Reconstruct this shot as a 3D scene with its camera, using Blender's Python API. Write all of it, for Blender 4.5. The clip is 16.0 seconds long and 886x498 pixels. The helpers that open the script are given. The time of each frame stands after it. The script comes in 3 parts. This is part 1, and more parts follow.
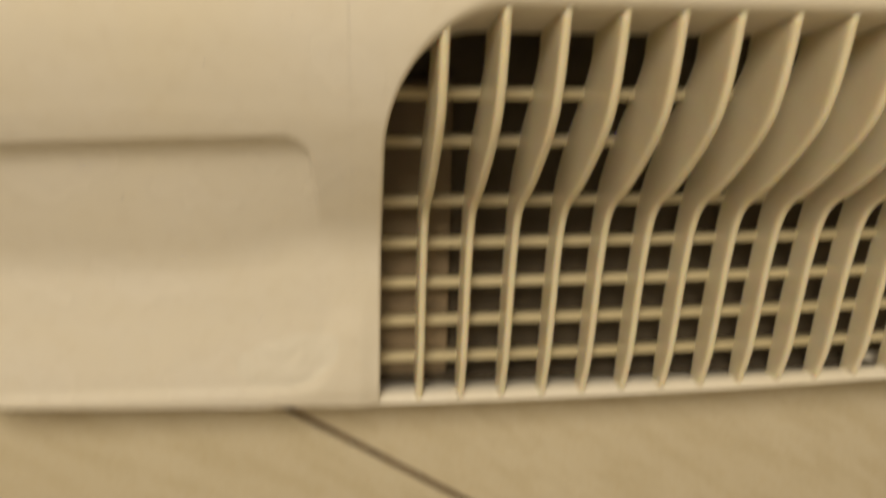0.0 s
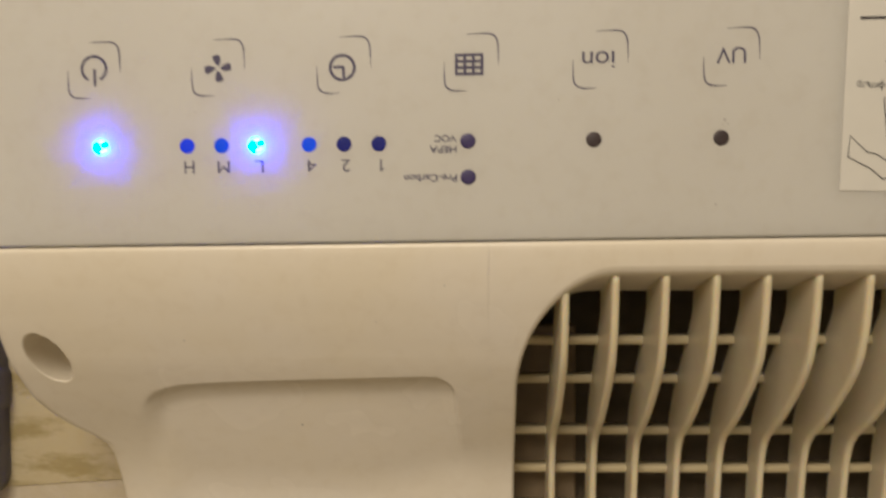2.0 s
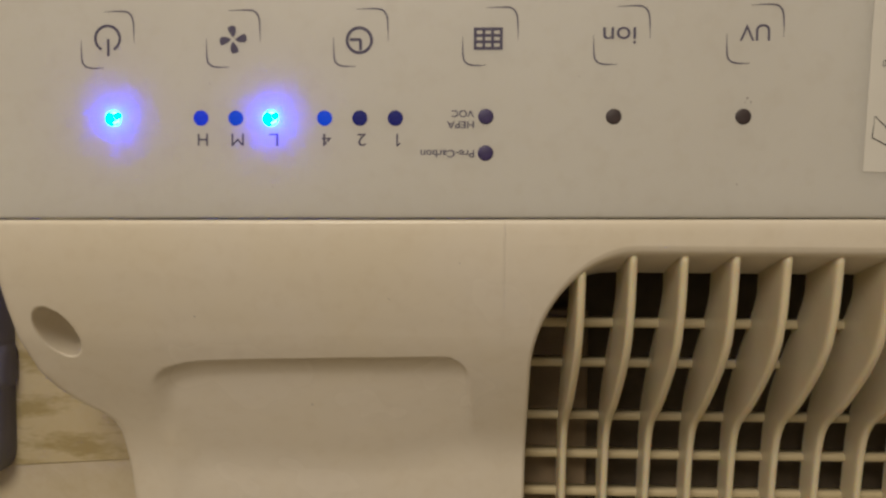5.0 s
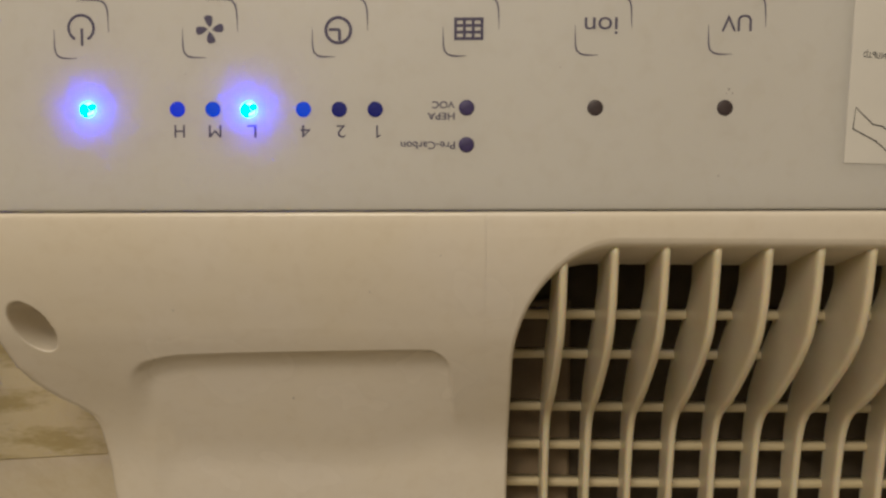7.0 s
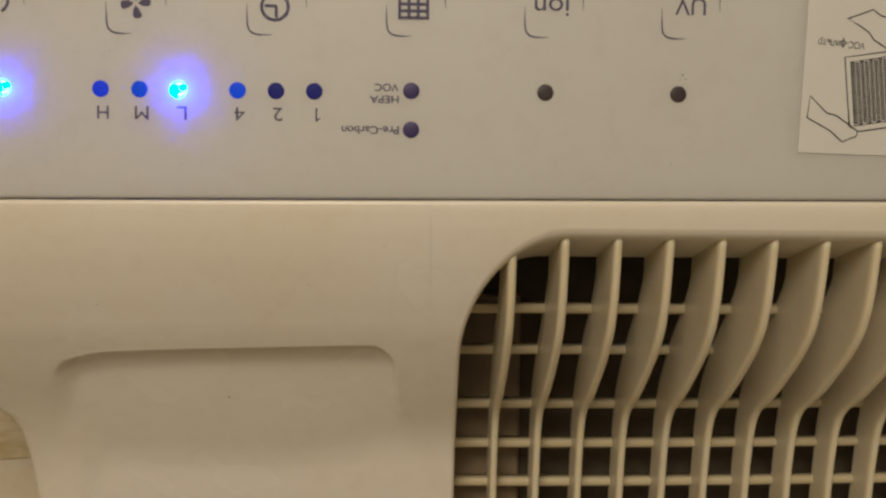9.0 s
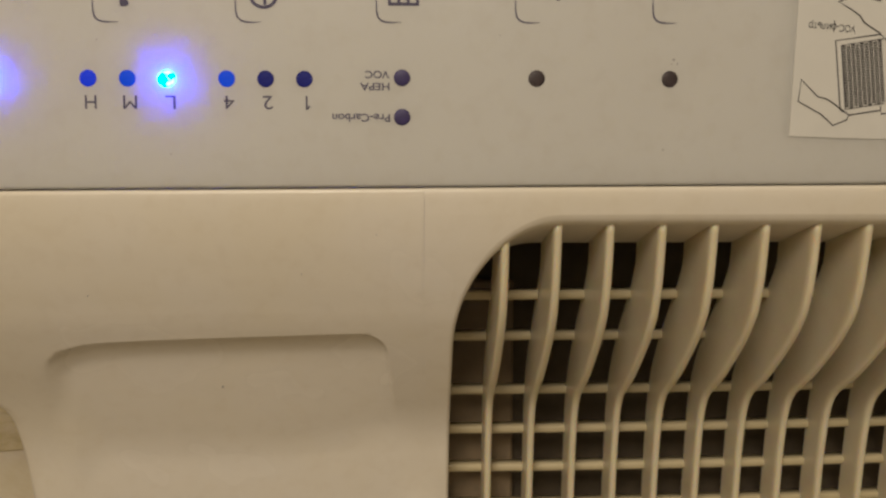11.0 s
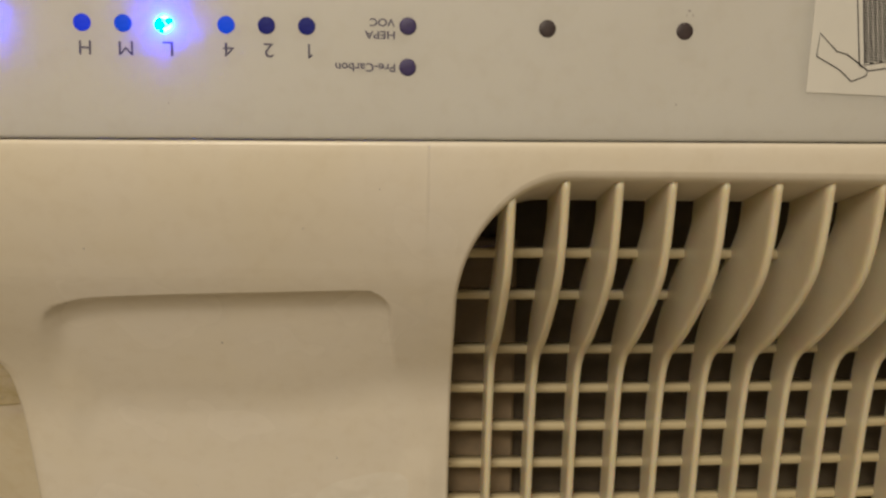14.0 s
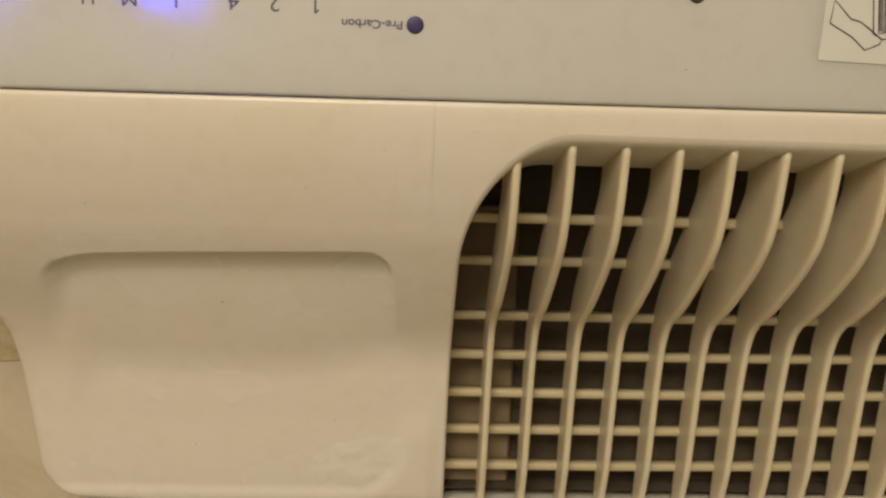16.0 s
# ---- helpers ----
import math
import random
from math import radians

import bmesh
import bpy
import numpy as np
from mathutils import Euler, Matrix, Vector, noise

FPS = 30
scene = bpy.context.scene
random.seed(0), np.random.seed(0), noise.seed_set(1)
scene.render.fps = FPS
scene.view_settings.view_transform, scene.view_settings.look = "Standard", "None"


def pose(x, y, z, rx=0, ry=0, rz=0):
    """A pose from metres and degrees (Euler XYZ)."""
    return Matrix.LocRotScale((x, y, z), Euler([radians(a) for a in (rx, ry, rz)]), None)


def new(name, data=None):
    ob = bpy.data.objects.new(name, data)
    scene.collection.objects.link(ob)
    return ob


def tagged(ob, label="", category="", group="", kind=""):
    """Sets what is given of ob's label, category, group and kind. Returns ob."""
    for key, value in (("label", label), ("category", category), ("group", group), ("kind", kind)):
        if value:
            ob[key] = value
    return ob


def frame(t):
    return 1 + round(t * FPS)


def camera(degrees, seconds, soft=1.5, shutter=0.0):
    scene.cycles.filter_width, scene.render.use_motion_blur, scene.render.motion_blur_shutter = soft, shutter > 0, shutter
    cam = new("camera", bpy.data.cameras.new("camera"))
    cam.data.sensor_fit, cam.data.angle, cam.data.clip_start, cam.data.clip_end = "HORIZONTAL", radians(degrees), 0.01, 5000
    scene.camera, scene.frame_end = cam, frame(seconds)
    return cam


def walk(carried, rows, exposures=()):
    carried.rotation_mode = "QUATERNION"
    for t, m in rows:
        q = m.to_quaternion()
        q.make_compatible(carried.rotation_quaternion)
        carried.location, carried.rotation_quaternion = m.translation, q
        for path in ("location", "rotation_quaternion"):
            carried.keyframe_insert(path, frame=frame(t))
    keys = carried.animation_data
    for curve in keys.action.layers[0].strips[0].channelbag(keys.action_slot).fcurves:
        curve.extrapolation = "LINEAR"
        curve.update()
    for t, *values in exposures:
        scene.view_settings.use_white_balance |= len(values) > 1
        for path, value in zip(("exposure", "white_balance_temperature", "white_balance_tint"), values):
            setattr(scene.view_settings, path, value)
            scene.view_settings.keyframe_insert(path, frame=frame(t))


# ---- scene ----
# ---- camera ----
cam = camera(57.5, 16.0, soft=2.5, shutter=0.5)
PATH = [
    (0, pose(0.1259, -0.0419, 0.3054, -17.23, -6.48, 1.15)),
    (0.1, pose(0.1257, -0.0392, 0.3055, -14.63, -7.21, 0.72)),
    (0.5, pose(0.1236, -0.0346, 0.3088, -13.20, -6.31, 0.45)),
    (1, pose(0.1268, -0.0333, 0.3136, -13.13, -4.42, -0.23)),
    (1.2, pose(0.1270, -0.0332, 0.3210, -12.30, -2.50, -0.12)),
    (1.5, pose(0.1251, -0.0309, 0.3362, -9.57, 0.01, 0.00)),
    (1.7, pose(0.1250, -0.0279, 0.3461, -6.73, 0.97, -0.43)),
    (2, pose(0.1231, -0.0236, 0.3521, -2.32, 2.49, -0.48)),
    (2.5, pose(0.1227, -0.0253, 0.3596, -1.01, 4.68, -0.43)),
    (3, pose(0.1208, -0.0275, 0.3584, -1.17, 4.76, -0.05)),
    (3.5, pose(0.1188, -0.0283, 0.3564, -1.11, 4.01, -0.08)),
    (4, pose(0.1187, -0.0309, 0.3515, -1.58, 3.53, 0.35)),
    (6.5, pose(0.1192, -0.0291, 0.3480, -3.09, 1.76, 0.29)),
    (7, pose(0.1201, -0.0291, 0.3468, -3.29, 1.66, 0.20)),
    (7.5, pose(0.1208, -0.0294, 0.3433, -3.32, 0.95, 0.05)),
    (8, pose(0.1204, -0.0306, 0.3407, -3.20, 0.18, 0.21)),
    (8.5, pose(0.1220, -0.0313, 0.3363, -3.28, -0.92, 0.30)),
    (9, pose(0.1234, -0.0315, 0.3346, -3.55, -1.50, 0.54)),
    (9.5, pose(0.1227, -0.0309, 0.3335, -3.96, -2.33, 0.34)),
    (12, pose(0.1229, -0.0312, 0.3361, -4.59, -1.68, -0.05)),
    (12.5, pose(0.1229, -0.0328, 0.3373, -4.49, -0.97, 0.10)),
    (13, pose(0.1197, -0.0331, 0.3374, -4.44, -1.03, 0.22)),
    (13.5, pose(0.1196, -0.0336, 0.3309, -5.77, -1.33, 0.43)),
    (14, pose(0.1207, -0.0334, 0.3286, -7.26, -2.35, 0.67)),
    (14.5, pose(0.1194, -0.0368, 0.3260, -8.09, -2.54, 1.25)),
    (15, pose(0.1196, -0.0370, 0.3265, -8.48, -2.64, 1.45)),
    (15.5, pose(0.1203, -0.0379, 0.3275, -8.85, -2.17, 1.75)),
    (16, pose(0.1196, -0.0376, 0.3274, -9.05, -2.23, 1.93)),
]
walk(cam, PATH, exposures=[(0, 0.21, 6020, 8.5), (0.5, 0.24, 5980, 9.5), (1.2, 0.17, 5980, 9.5), (1.6, 0.06, 5920, 11.5), (2.2, -0.18, 5860, 13), (2.8, -0.42, 5800, 13), (4, -0.43, 5800, 13), (9.5, -0.38, 5860, 13), (13, -0.31, 5930, 13), (14.5, -0.16, 5940, 10.5), (16, -0.05, 5960, 10.5)])

# ---- light ----
world = bpy.data.worlds.new("room_air")
world.use_nodes = True
world.node_tree.nodes["Background"].inputs[0].default_value = (1.0, 0.83, 0.58, 1)
world.node_tree.nodes["Background"].inputs[1].default_value = 0.05
scene.world = world

# Unseen lamp, added this low so its falloff dims the lower pad.
LAMP_POWER = 36.0
lamp_data = bpy.data.lights.new("unseen_key_lamp", "POINT")
lamp_data.shadow_soft_size = 0.24
lamp_data.energy, lamp_data.color = LAMP_POWER, (1.0, 0.85, 0.635)
lamp = new("unseen_key_lamp", lamp_data)
lamp.matrix_world = pose(-0.08, 0.62, 1.00)

TOP = 0.092          # height of the control panel above the floor


# ---- materials ----
def nodes_of(name):
    m = bpy.data.materials.new(name)
    m.use_nodes = True
    nt = m.node_tree
    return m, nt, nt.nodes["Principled BSDF"]


def noise_node(nt, scale, detail=4.0, rough=0.55, stretch=None):
    tc = nt.nodes.new("ShaderNodeTexCoord")
    n = nt.nodes.new("ShaderNodeTexNoise")
    n.inputs["Scale"].default_value = scale
    n.inputs["Detail"].default_value = detail
    n.inputs["Roughness"].default_value = rough
    if stretch:
        mp = nt.nodes.new("ShaderNodeMapping")
        mp.inputs["Scale"].default_value = stretch[:3]
        if len(stretch) > 3:
            mp.inputs["Rotation"].default_value = (0, 0, stretch[3])
        nt.links.new(tc.outputs["Object"], mp.inputs["Vector"])
        nt.links.new(mp.outputs["Vector"], n.inputs["Vector"])
    else:
        nt.links.new(tc.outputs["Object"], n.inputs["Vector"])
    return n.outputs["Fac"]


def ramp(nt, fac, stops):
    r = nt.nodes.new("ShaderNodeValToRGB")
    els = r.color_ramp.elements
    els[0].position, els[0].color = stops[0][0], (*stops[0][1], 1)
    els[1].position, els[1].color = stops[-1][0], (*stops[-1][1], 1)
    for p, c in stops[1:-1]:
        e = els.new(p)
        e.color = (*c, 1)
    nt.links.new(fac, r.inputs["Fac"])
    return r.outputs["Color"]


def mix(nt, fac, a, b, mode="MIX"):
    m = nt.nodes.new("ShaderNodeMix")
    m.data_type, m.blend_type = "RGBA", mode
    for sock, v in ((m.inputs[0], fac), (m.inputs[6], a), (m.inputs[7], b)):
        if isinstance(v, (int, float)):
            sock.default_value = v
        elif isinstance(v, tuple):
            sock.default_value = (*v, 1)
        else:
            nt.links.new(v, sock)
    return m.outputs[2]


def bump(nt, bsdf, height, strength, dist):
    b = nt.nodes.new("ShaderNodeBump")
    b.inputs["Strength"].default_value = strength
    b.inputs["Distance"].default_value = dist
    nt.links.new(height, b.inputs["Height"])
    nt.links.new(b.outputs["Normal"], bsdf.inputs["Normal"])


def plastic(name, base, aged, rough, grain=1600.0):
    m, nt, bs = nodes_of(name)
    big = noise_node(nt, 14.0, 3.0)
    fine = noise_node(nt, 170.0, 5.0)
    c = ramp(nt, big, [(0.35, aged), (0.65, base)])
    dirt = ramp(nt, fine, [(0.25, (0.965, 0.955, 0.94)), (0.50, (1, 1, 1))])
    nt.links.new(mix(nt, 1.0, c, dirt, "MULTIPLY"), bs.inputs["Base Color"])
    rr = nt.nodes.new("ShaderNodeMapRange")
    rr.inputs[3].default_value, rr.inputs[4].default_value = rough - 0.06, rough + 0.08
    nt.links.new(big, rr.inputs[0])
    nt.links.new(rr.outputs[0], bs.inputs["Roughness"])
    bs.inputs["IOR"].default_value = 1.45
    bump(nt, bs, noise_node(nt, grain, 2.0), 0.05, 0.0004)
    return m


def plain(name, colour, rough=0.5, metal=0.0, vary=0.15, scale=120.0):
    m, nt, bs = nodes_of(name)
    f = noise_node(nt, scale, 4.0)
    lo = tuple(c * (1 - vary) for c in colour)
    hi = tuple(min(1, c * (1 + vary)) for c in colour)
    nt.links.new(ramp(nt, f, [(0.3, lo), (0.7, hi)]), bs.inputs["Base Color"])
    bs.inputs["Roughness"].default_value = rough
    bs.inputs["Metallic"].default_value = metal
    bump(nt, bs, noise_node(nt, scale * 8, 2.0), 0.06, 0.0005)
    return m


def glow(name, colour, strength, base=(0.02, 0.03, 0.12)):
    m, nt, bs = nodes_of(name)
    f = noise_node(nt, 900.0, 2.0)
    nt.links.new(ramp(nt, f, [(0.3, tuple(c * 0.6 for c in base)), (0.7, base)]), bs.inputs["Base Color"])
    bs.inputs["Roughness"].default_value = 0.5
    bs.inputs["Specular IOR Level"].default_value = 0.12
    bs.inputs["Emission Color"].default_value = (*colour, 1)
    bs.inputs["Emission Strength"].default_value = strength
    return m


def stone(name, light, mid, dark, turn, speck=0.84):
    m, nt, bs = nodes_of(name)
    big = noise_node(nt, 6.0, 5.0, 0.6, (1, 2.6, 1, turn))
    vein = noise_node(nt, 26.0, 7.0, 0.65, (1, 3.5, 1, turn + 0.4))
    spk = noise_node(nt, 260.0, 3.0)
    c = ramp(nt, big, [(0.3, mid), (0.62, light)])
    c = mix(nt, ramp(nt, vein, [(0.40, (1, 1, 1)), (0.54, (0, 0, 0))]), c, dark)
    c = mix(nt, 1.0, c, ramp(nt, spk, [(0.3, (speck + 0.02, speck, speck - 0.04)), (0.55, (1, 1, 1))]), "MULTIPLY")
    info = nt.nodes.new("ShaderNodeObjectInfo")
    tone = ramp(nt, info.outputs["Random"], [(0.0, (0.93, 0.93, 0.92)), (1.0, (1, 1, 1))])
    nt.links.new(mix(nt, 1.0, c, tone, "MULTIPLY"), bs.inputs["Base Color"])
    bs.inputs["Roughness"].default_value = 0.42
    bump(nt, bs, vein, 0.12, 0.001)
    return m


WHITE = plastic("aged_white_plastic", (0.88, 0.82, 0.715), (0.86, 0.785, 0.635), 0.25)
PANEL = plastic("panel_white_plastic", (0.645, 0.632, 0.585), (0.63, 0.612, 0.56), 0.45)
pn = PANEL.node_tree.nodes["Principled BSDF"]
pn.inputs["Subsurface Weight"].default_value = 0.4
pn.inputs["Subsurface Radius"].default_value = (0.9, 0.9, 1.0)
pn.inputs["Subsurface Scale"].default_value = 0.03
# White plastic, with the yellow of bounced light between slats put into its colour.
SLAT = plastic("slat_bounce_tinted_plastic", (0.785, 0.71, 0.525), (0.755, 0.665, 0.465), 0.30)
sl = SLAT.node_tree.nodes["Principled BSDF"]
sl.inputs["Subsurface Weight"].default_value = 0.5
sl.inputs["Subsurface Radius"].default_value = (1.0, 0.75, 0.35)
sl.inputs["Subsurface Scale"].default_value = 0.003
# Duller than the slats: shade behind them is put into the crossbars' colour.
GRID = plastic("shade_dimmed_grid_plastic", (0.63, 0.54, 0.34), (0.58, 0.49, 0.29), 0.42)
HOUSE = plastic("housing_white_plastic", (0.72, 0.69, 0.62), (0.66, 0.63, 0.55), 0.5)
# The enclosed duct's shade is put into this dark colour.
INSIDE = plain("inner_shade_dark", (0.10, 0.080, 0.055), 0.95)
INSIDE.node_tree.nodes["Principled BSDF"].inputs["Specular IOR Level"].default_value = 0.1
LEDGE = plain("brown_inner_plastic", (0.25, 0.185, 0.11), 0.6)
INK = plain("grey_violet_ink", (0.078, 0.068, 0.125), 0.6, vary=0.1, scale=800)
INK_FADED = plain("faded_ink", (0.42, 0.39, 0.37), 0.6, vary=0.2, scale=500)
BLACK_INK = plain("black_ink", (0.022, 0.018, 0.022), 0.6, vary=0.2, scale=900)
FILM = plastic("wrinkled_clear_film", (0.90, 0.85, 0.745), (0.88, 0.82, 0.70), 0.14)
nt = FILM.node_tree
bump(nt, nt.nodes["Principled BSDF"], noise_node(nt, 130.0, 1.0), 0.2, 0.004)
PAPER = plain("sticker_paper", (0.72, 0.70, 0.635), 0.55, vary=0.03, scale=60)
LED_ON = glow("lit_blue_lens", (0.0035, 0.03, 1.0), 230.0)
nt = LED_ON.node_tree
nt.links.new(ramp(nt, noise_node(nt, 420.0, 1.0), [(0.40, (0.0016, 0.034, 1.0)), (0.62, (0.013, 0.045, 1.0))]), nt.nodes["Principled BSDF"].inputs["Emission Color"])
# Lenses that are off: blue leaking from lit lamps is added as weak glow.
LED_LOW = glow("dim_blue_lens", (0.0, 0.10, 1.0), 0.55)
LED_MID = glow("deep_blue_lens", (0.01, 0.05, 0.9), 0.6)
LED_FAINT = glow("faint_blue_lens", (0.045, 0.02, 0.4), 0.15)
LED_OFF = plain("dark_lens", (0.048, 0.033, 0.034), 0.45, vary=0.2, scale=500)
LED_OFF_BLUE = plain("dark_blue_lens", (0.042, 0.028, 0.115), 0.45, vary=0.2, scale=500)
TILE = stone("beige_stone_tile", (0.70, 0.62, 0.46), (0.655, 0.57, 0.41), (0.635, 0.55, 0.385), 0.5, 0.95)
SLAB = stone("olive_veined_stone", (0.62, 0.53, 0.32), (0.55, 0.455, 0.245), (0.42, 0.335, 0.15), 1.1, 0.97)
GROUT = plain("brown_grout", (0.16, 0.11, 0.065), 0.9, vary=0.3)
GREY = plain("grey_blue_plastic", (0.140, 0.138, 0.164), 0.5, vary=0.12, scale=40)
PALE = plain("pale_white_plastic", (0.60, 0.65, 0.76), 0.45, vary=0.04, scale=30)
WALL = plain("cream_wall_paint", (0.66, 0.60, 0.49), 0.85, vary=0.04, scale=6)
CEIL = plain("white_ceiling_paint", (0.84, 0.82, 0.76), 0.9, vary=0.03, scale=6)


# ---- mesh helpers ----
def mesh_from(name, verts, faces, mat, smooth=False):
    me = bpy.data.meshes.new(name)
    me.from_pydata([tuple(v) for v in verts], [], faces)
    me.validate()
    bm = bmesh.new()
    bm.from_mesh(me)
    bmesh.ops.recalc_face_normals(bm, faces=bm.faces)
    bm.to_mesh(me)
    bm.free()
    me.materials.append(mat)
    if smooth:
        for p in me.polygons:
            p.use_smooth = True
    return me


def link(name, me, parent=None, label="", at=None):
    ob = new(name, me)
    if parent is not None:
        ob.parent = parent
    if at is not None:
        ob.location = at
    if label:
        tagged(ob, label)
    return ob


def part(name, bm, mat, parent, label="", smooth=False):
    me = bpy.data.meshes.new(name)
    bmesh.ops.recalc_face_normals(bm, faces=bm.faces)
    bm.to_mesh(me)
    bm.free()
    me.materials.append(mat)
    if smooth:
        for p in me.polygons:
            p.use_smooth = True
    return link(name, me, parent, label)


def box_bm(x0, x1, y0, y1, z0, z1, bevel=0.0, seg=2):
    bm = bmesh.new()
    bmesh.ops.create_cube(bm, size=1.0)
    for v in bm.verts:
        v.co = Vector(((x0 + x1) / 2 + v.co.x * (x1 - x0), (y0 + y1) / 2 + v.co.y * (y1 - y0), (z0 + z1) / 2 + v.co.z * (z1 - z0)))
    if bevel:
        bmesh.ops.bevel(bm, geom=list(bm.edges), offset=bevel, segments=seg, affect="EDGES", profile=0.5)
    return bm


def interp(v, xs, ys):
    return float(np.interp(v, xs, ys))


def smoothstep(a, b, v):
    t = min(1.0, max(0.0, (v - a) / (b - a)))
    return t * t * (3 - 2 * t)


def outline_path(pts, width, closed=False):
    """Flat ribbon along a polyline, as verts and faces in the plane."""
    n = len(pts)
    vs, fs = [], []
    for i, p in enumerate(pts):
        a = pts[(i - 1) % n] if closed or i else p
        b = pts[(i + 1) % n] if closed or i < n - 1 else p
        d = Vector((b[0] - a[0], b[1] - a[1])).normalized()
        w = width[i] if isinstance(width, (list, tuple)) else width
        nx, ny = -d.y * w / 2, d.x * w / 2
        vs += [(p[0] + nx, p[1] + ny), (p[0] - nx, p[1] - ny)]
    for i in range(n if closed else n - 1):
        j = (i + 1) % n
        fs.append((2 * i, 2 * i + 1, 2 * j + 1, 2 * j))
    return vs, fs


PRINT_Z = TOP + 0.00012


def printed(name, shapes, mat, parent, z=PRINT_Z, label=""):
    """Printed marks: a list of (verts, faces) in the plane, joined into one thin mesh."""
    vs, fs = [], []
    for v, f in shapes:
        o = len(vs)
        vs += [(p[0], p[1], z) for p in v]
        fs += [tuple(o + i for i in q) for q in f]
    me = bpy.data.meshes.new(name)
    me.from_pydata(vs, [], fs)
    me.materials.append(mat)
    return link(name, me, parent, label)


def disc(cx, cy, r, n=24):
    return [(cx + r * math.cos(2 * math.pi * i / n), cy + r * math.sin(2 * math.pi * i / n)) for i in range(n)], [tuple(range(n))]


def rect(x0, y0, x1, y1):
    return [(x0, y0), (x1, y0), (x1, y1), (x0, y1)], [(0, 1, 2, 3)]


def lettering(name, text, cx, cy, height, width, mat, parent, z=PRINT_Z, turn=180.0, bold=0.0):
    """Words in the built-in font, fitted to a box, as a flat mesh."""
    cu = bpy.data.curves.new(name, "FONT")
    cu.body = text
    cu.size = 1.0
    cu.offset = bold
    tmp = bpy.data.objects.new(name, cu)
    scene.collection.objects.link(tmp)
    me = bpy.data.meshes.new_from_object(tmp.evaluated_get(bpy.context.evaluated_depsgraph_get()))
    bpy.data.objects.remove(tmp)
    co = np.empty(len(me.vertices) * 3)
    me.vertices.foreach_get("co", co)
    co = co.reshape(-1, 3)
    lo, hi = co.min(0), co.max(0)
    sx, sy = width / (hi[0] - lo[0]), height / (hi[1] - lo[1])
    ca, sa = math.cos(radians(turn)), math.sin(radians(turn))
    u, v = (co[:, 0] - (lo[0] + hi[0]) / 2) * sx, (co[:, 1] - (lo[1] + hi[1]) / 2) * sy
    out = np.stack([cx + ca * u - sa * v, cy + sa * u + ca * v, np.full(len(u), z)], 1)
    me.vertices.foreach_set("co", out.ravel())
    me.materials.clear()
    me.materials.append(mat)
    me.update()
    return link(name, me, parent)


# ---- room ----
def build_room():
    x0, x1, y0, y1, h = -1.9, 2.2, -1.8, 2.3, 2.5
    walls = [("wall_north", x0 - 0.1, x1 + 0.1, y1, y1 + 0.1), ("wall_south", x0 - 0.1, x1 + 0.1, y0 - 0.1, y0),
             ("wall_west", x0 - 0.1, x0, y0, y1), ("wall_east", x1, x1 + 0.1, y0, y1)]
    for name, a, b, c, d in walls:
        ob = part(name, box_bm(a, b, c, d, 0.0, h), WALL, None)
        tagged(ob, "plain cream painted room wall", "wall", kind="structure")
    ob = part("ceiling", box_bm(x0 - 0.1, x1 + 0.1, y0 - 0.1, y1 + 0.1, h, h + 0.1), CEIL, None)
    tagged(ob, "plain white painted ceiling", "ceiling", kind="structure")
    floor = part("floor", box_bm(x0 - 0.1, x1 + 0.1, y0 - 0.1, y1 + 0.1, -0.08, -0.0025), GROUT, None)
    tagged(floor, "beige stone tile floor with brown grout joints", "floor", kind="structure")
    # tiles laid at an angle; one joint runs out from under the purifier
    ang = radians(-32.7)
    d = Vector((math.cos(ang), math.sin(ang), 0))
    n = Vector((-d.y, d.x, 0))
    org = Vector((0.096, -0.2035, 0)) + d * -0.29
    size, gap = 0.72, 0.0032
    bm = box_bm(gap / 2, size - gap / 2, gap / 2, size - gap / 2, -0.02, 0.0, 0.0012, 1)
    me = bpy.data.meshes.new("tile")
    bm.to_mesh(me)
    bm.free()
    me.materials.append(TILE)
    for i in range(-5, 6):
        for j in range(-5, 6):
            p = org + d * (i * size) + n * (j * size)
            corners = [p + d * (size * a) + n * (size * b) for a, b in ((0, 0), (1, 0), (1, 1), (0, 1))]
            if max(q.x for q in corners) < x0 or min(q.x for q in corners) > x1 or max(q.y for q in corners) < y0 or min(q.y for q in corners) > y1:
                continue
            place = Matrix.Translation(p) @ Matrix.Rotation(ang, 4, "Z")
            if all(x0 < q.x < x1 and y0 < q.y < y1 for q in corners):
                link("tile", me, floor).matrix_basis = place
                continue
            # tiles cut along the walls
            cut = bmesh.new()
            cut.from_mesh(me)
            cut.transform(place)
            for co, no in (((x0, 0, 0), (-1, 0, 0)), ((x1, 0, 0), (1, 0, 0)), ((0, y0, 0), (0, -1, 0)), ((0, y1, 0), (0, 1, 0))):
                bmesh.ops.bisect_plane(cut, geom=cut.verts[:] + cut.edges[:] + cut.faces[:], plane_co=co, plane_no=no, clear_outer=True)
            if cut.faces:
                part("tile", cut, TILE, floor)
            else:
                cut.free()
    return floor


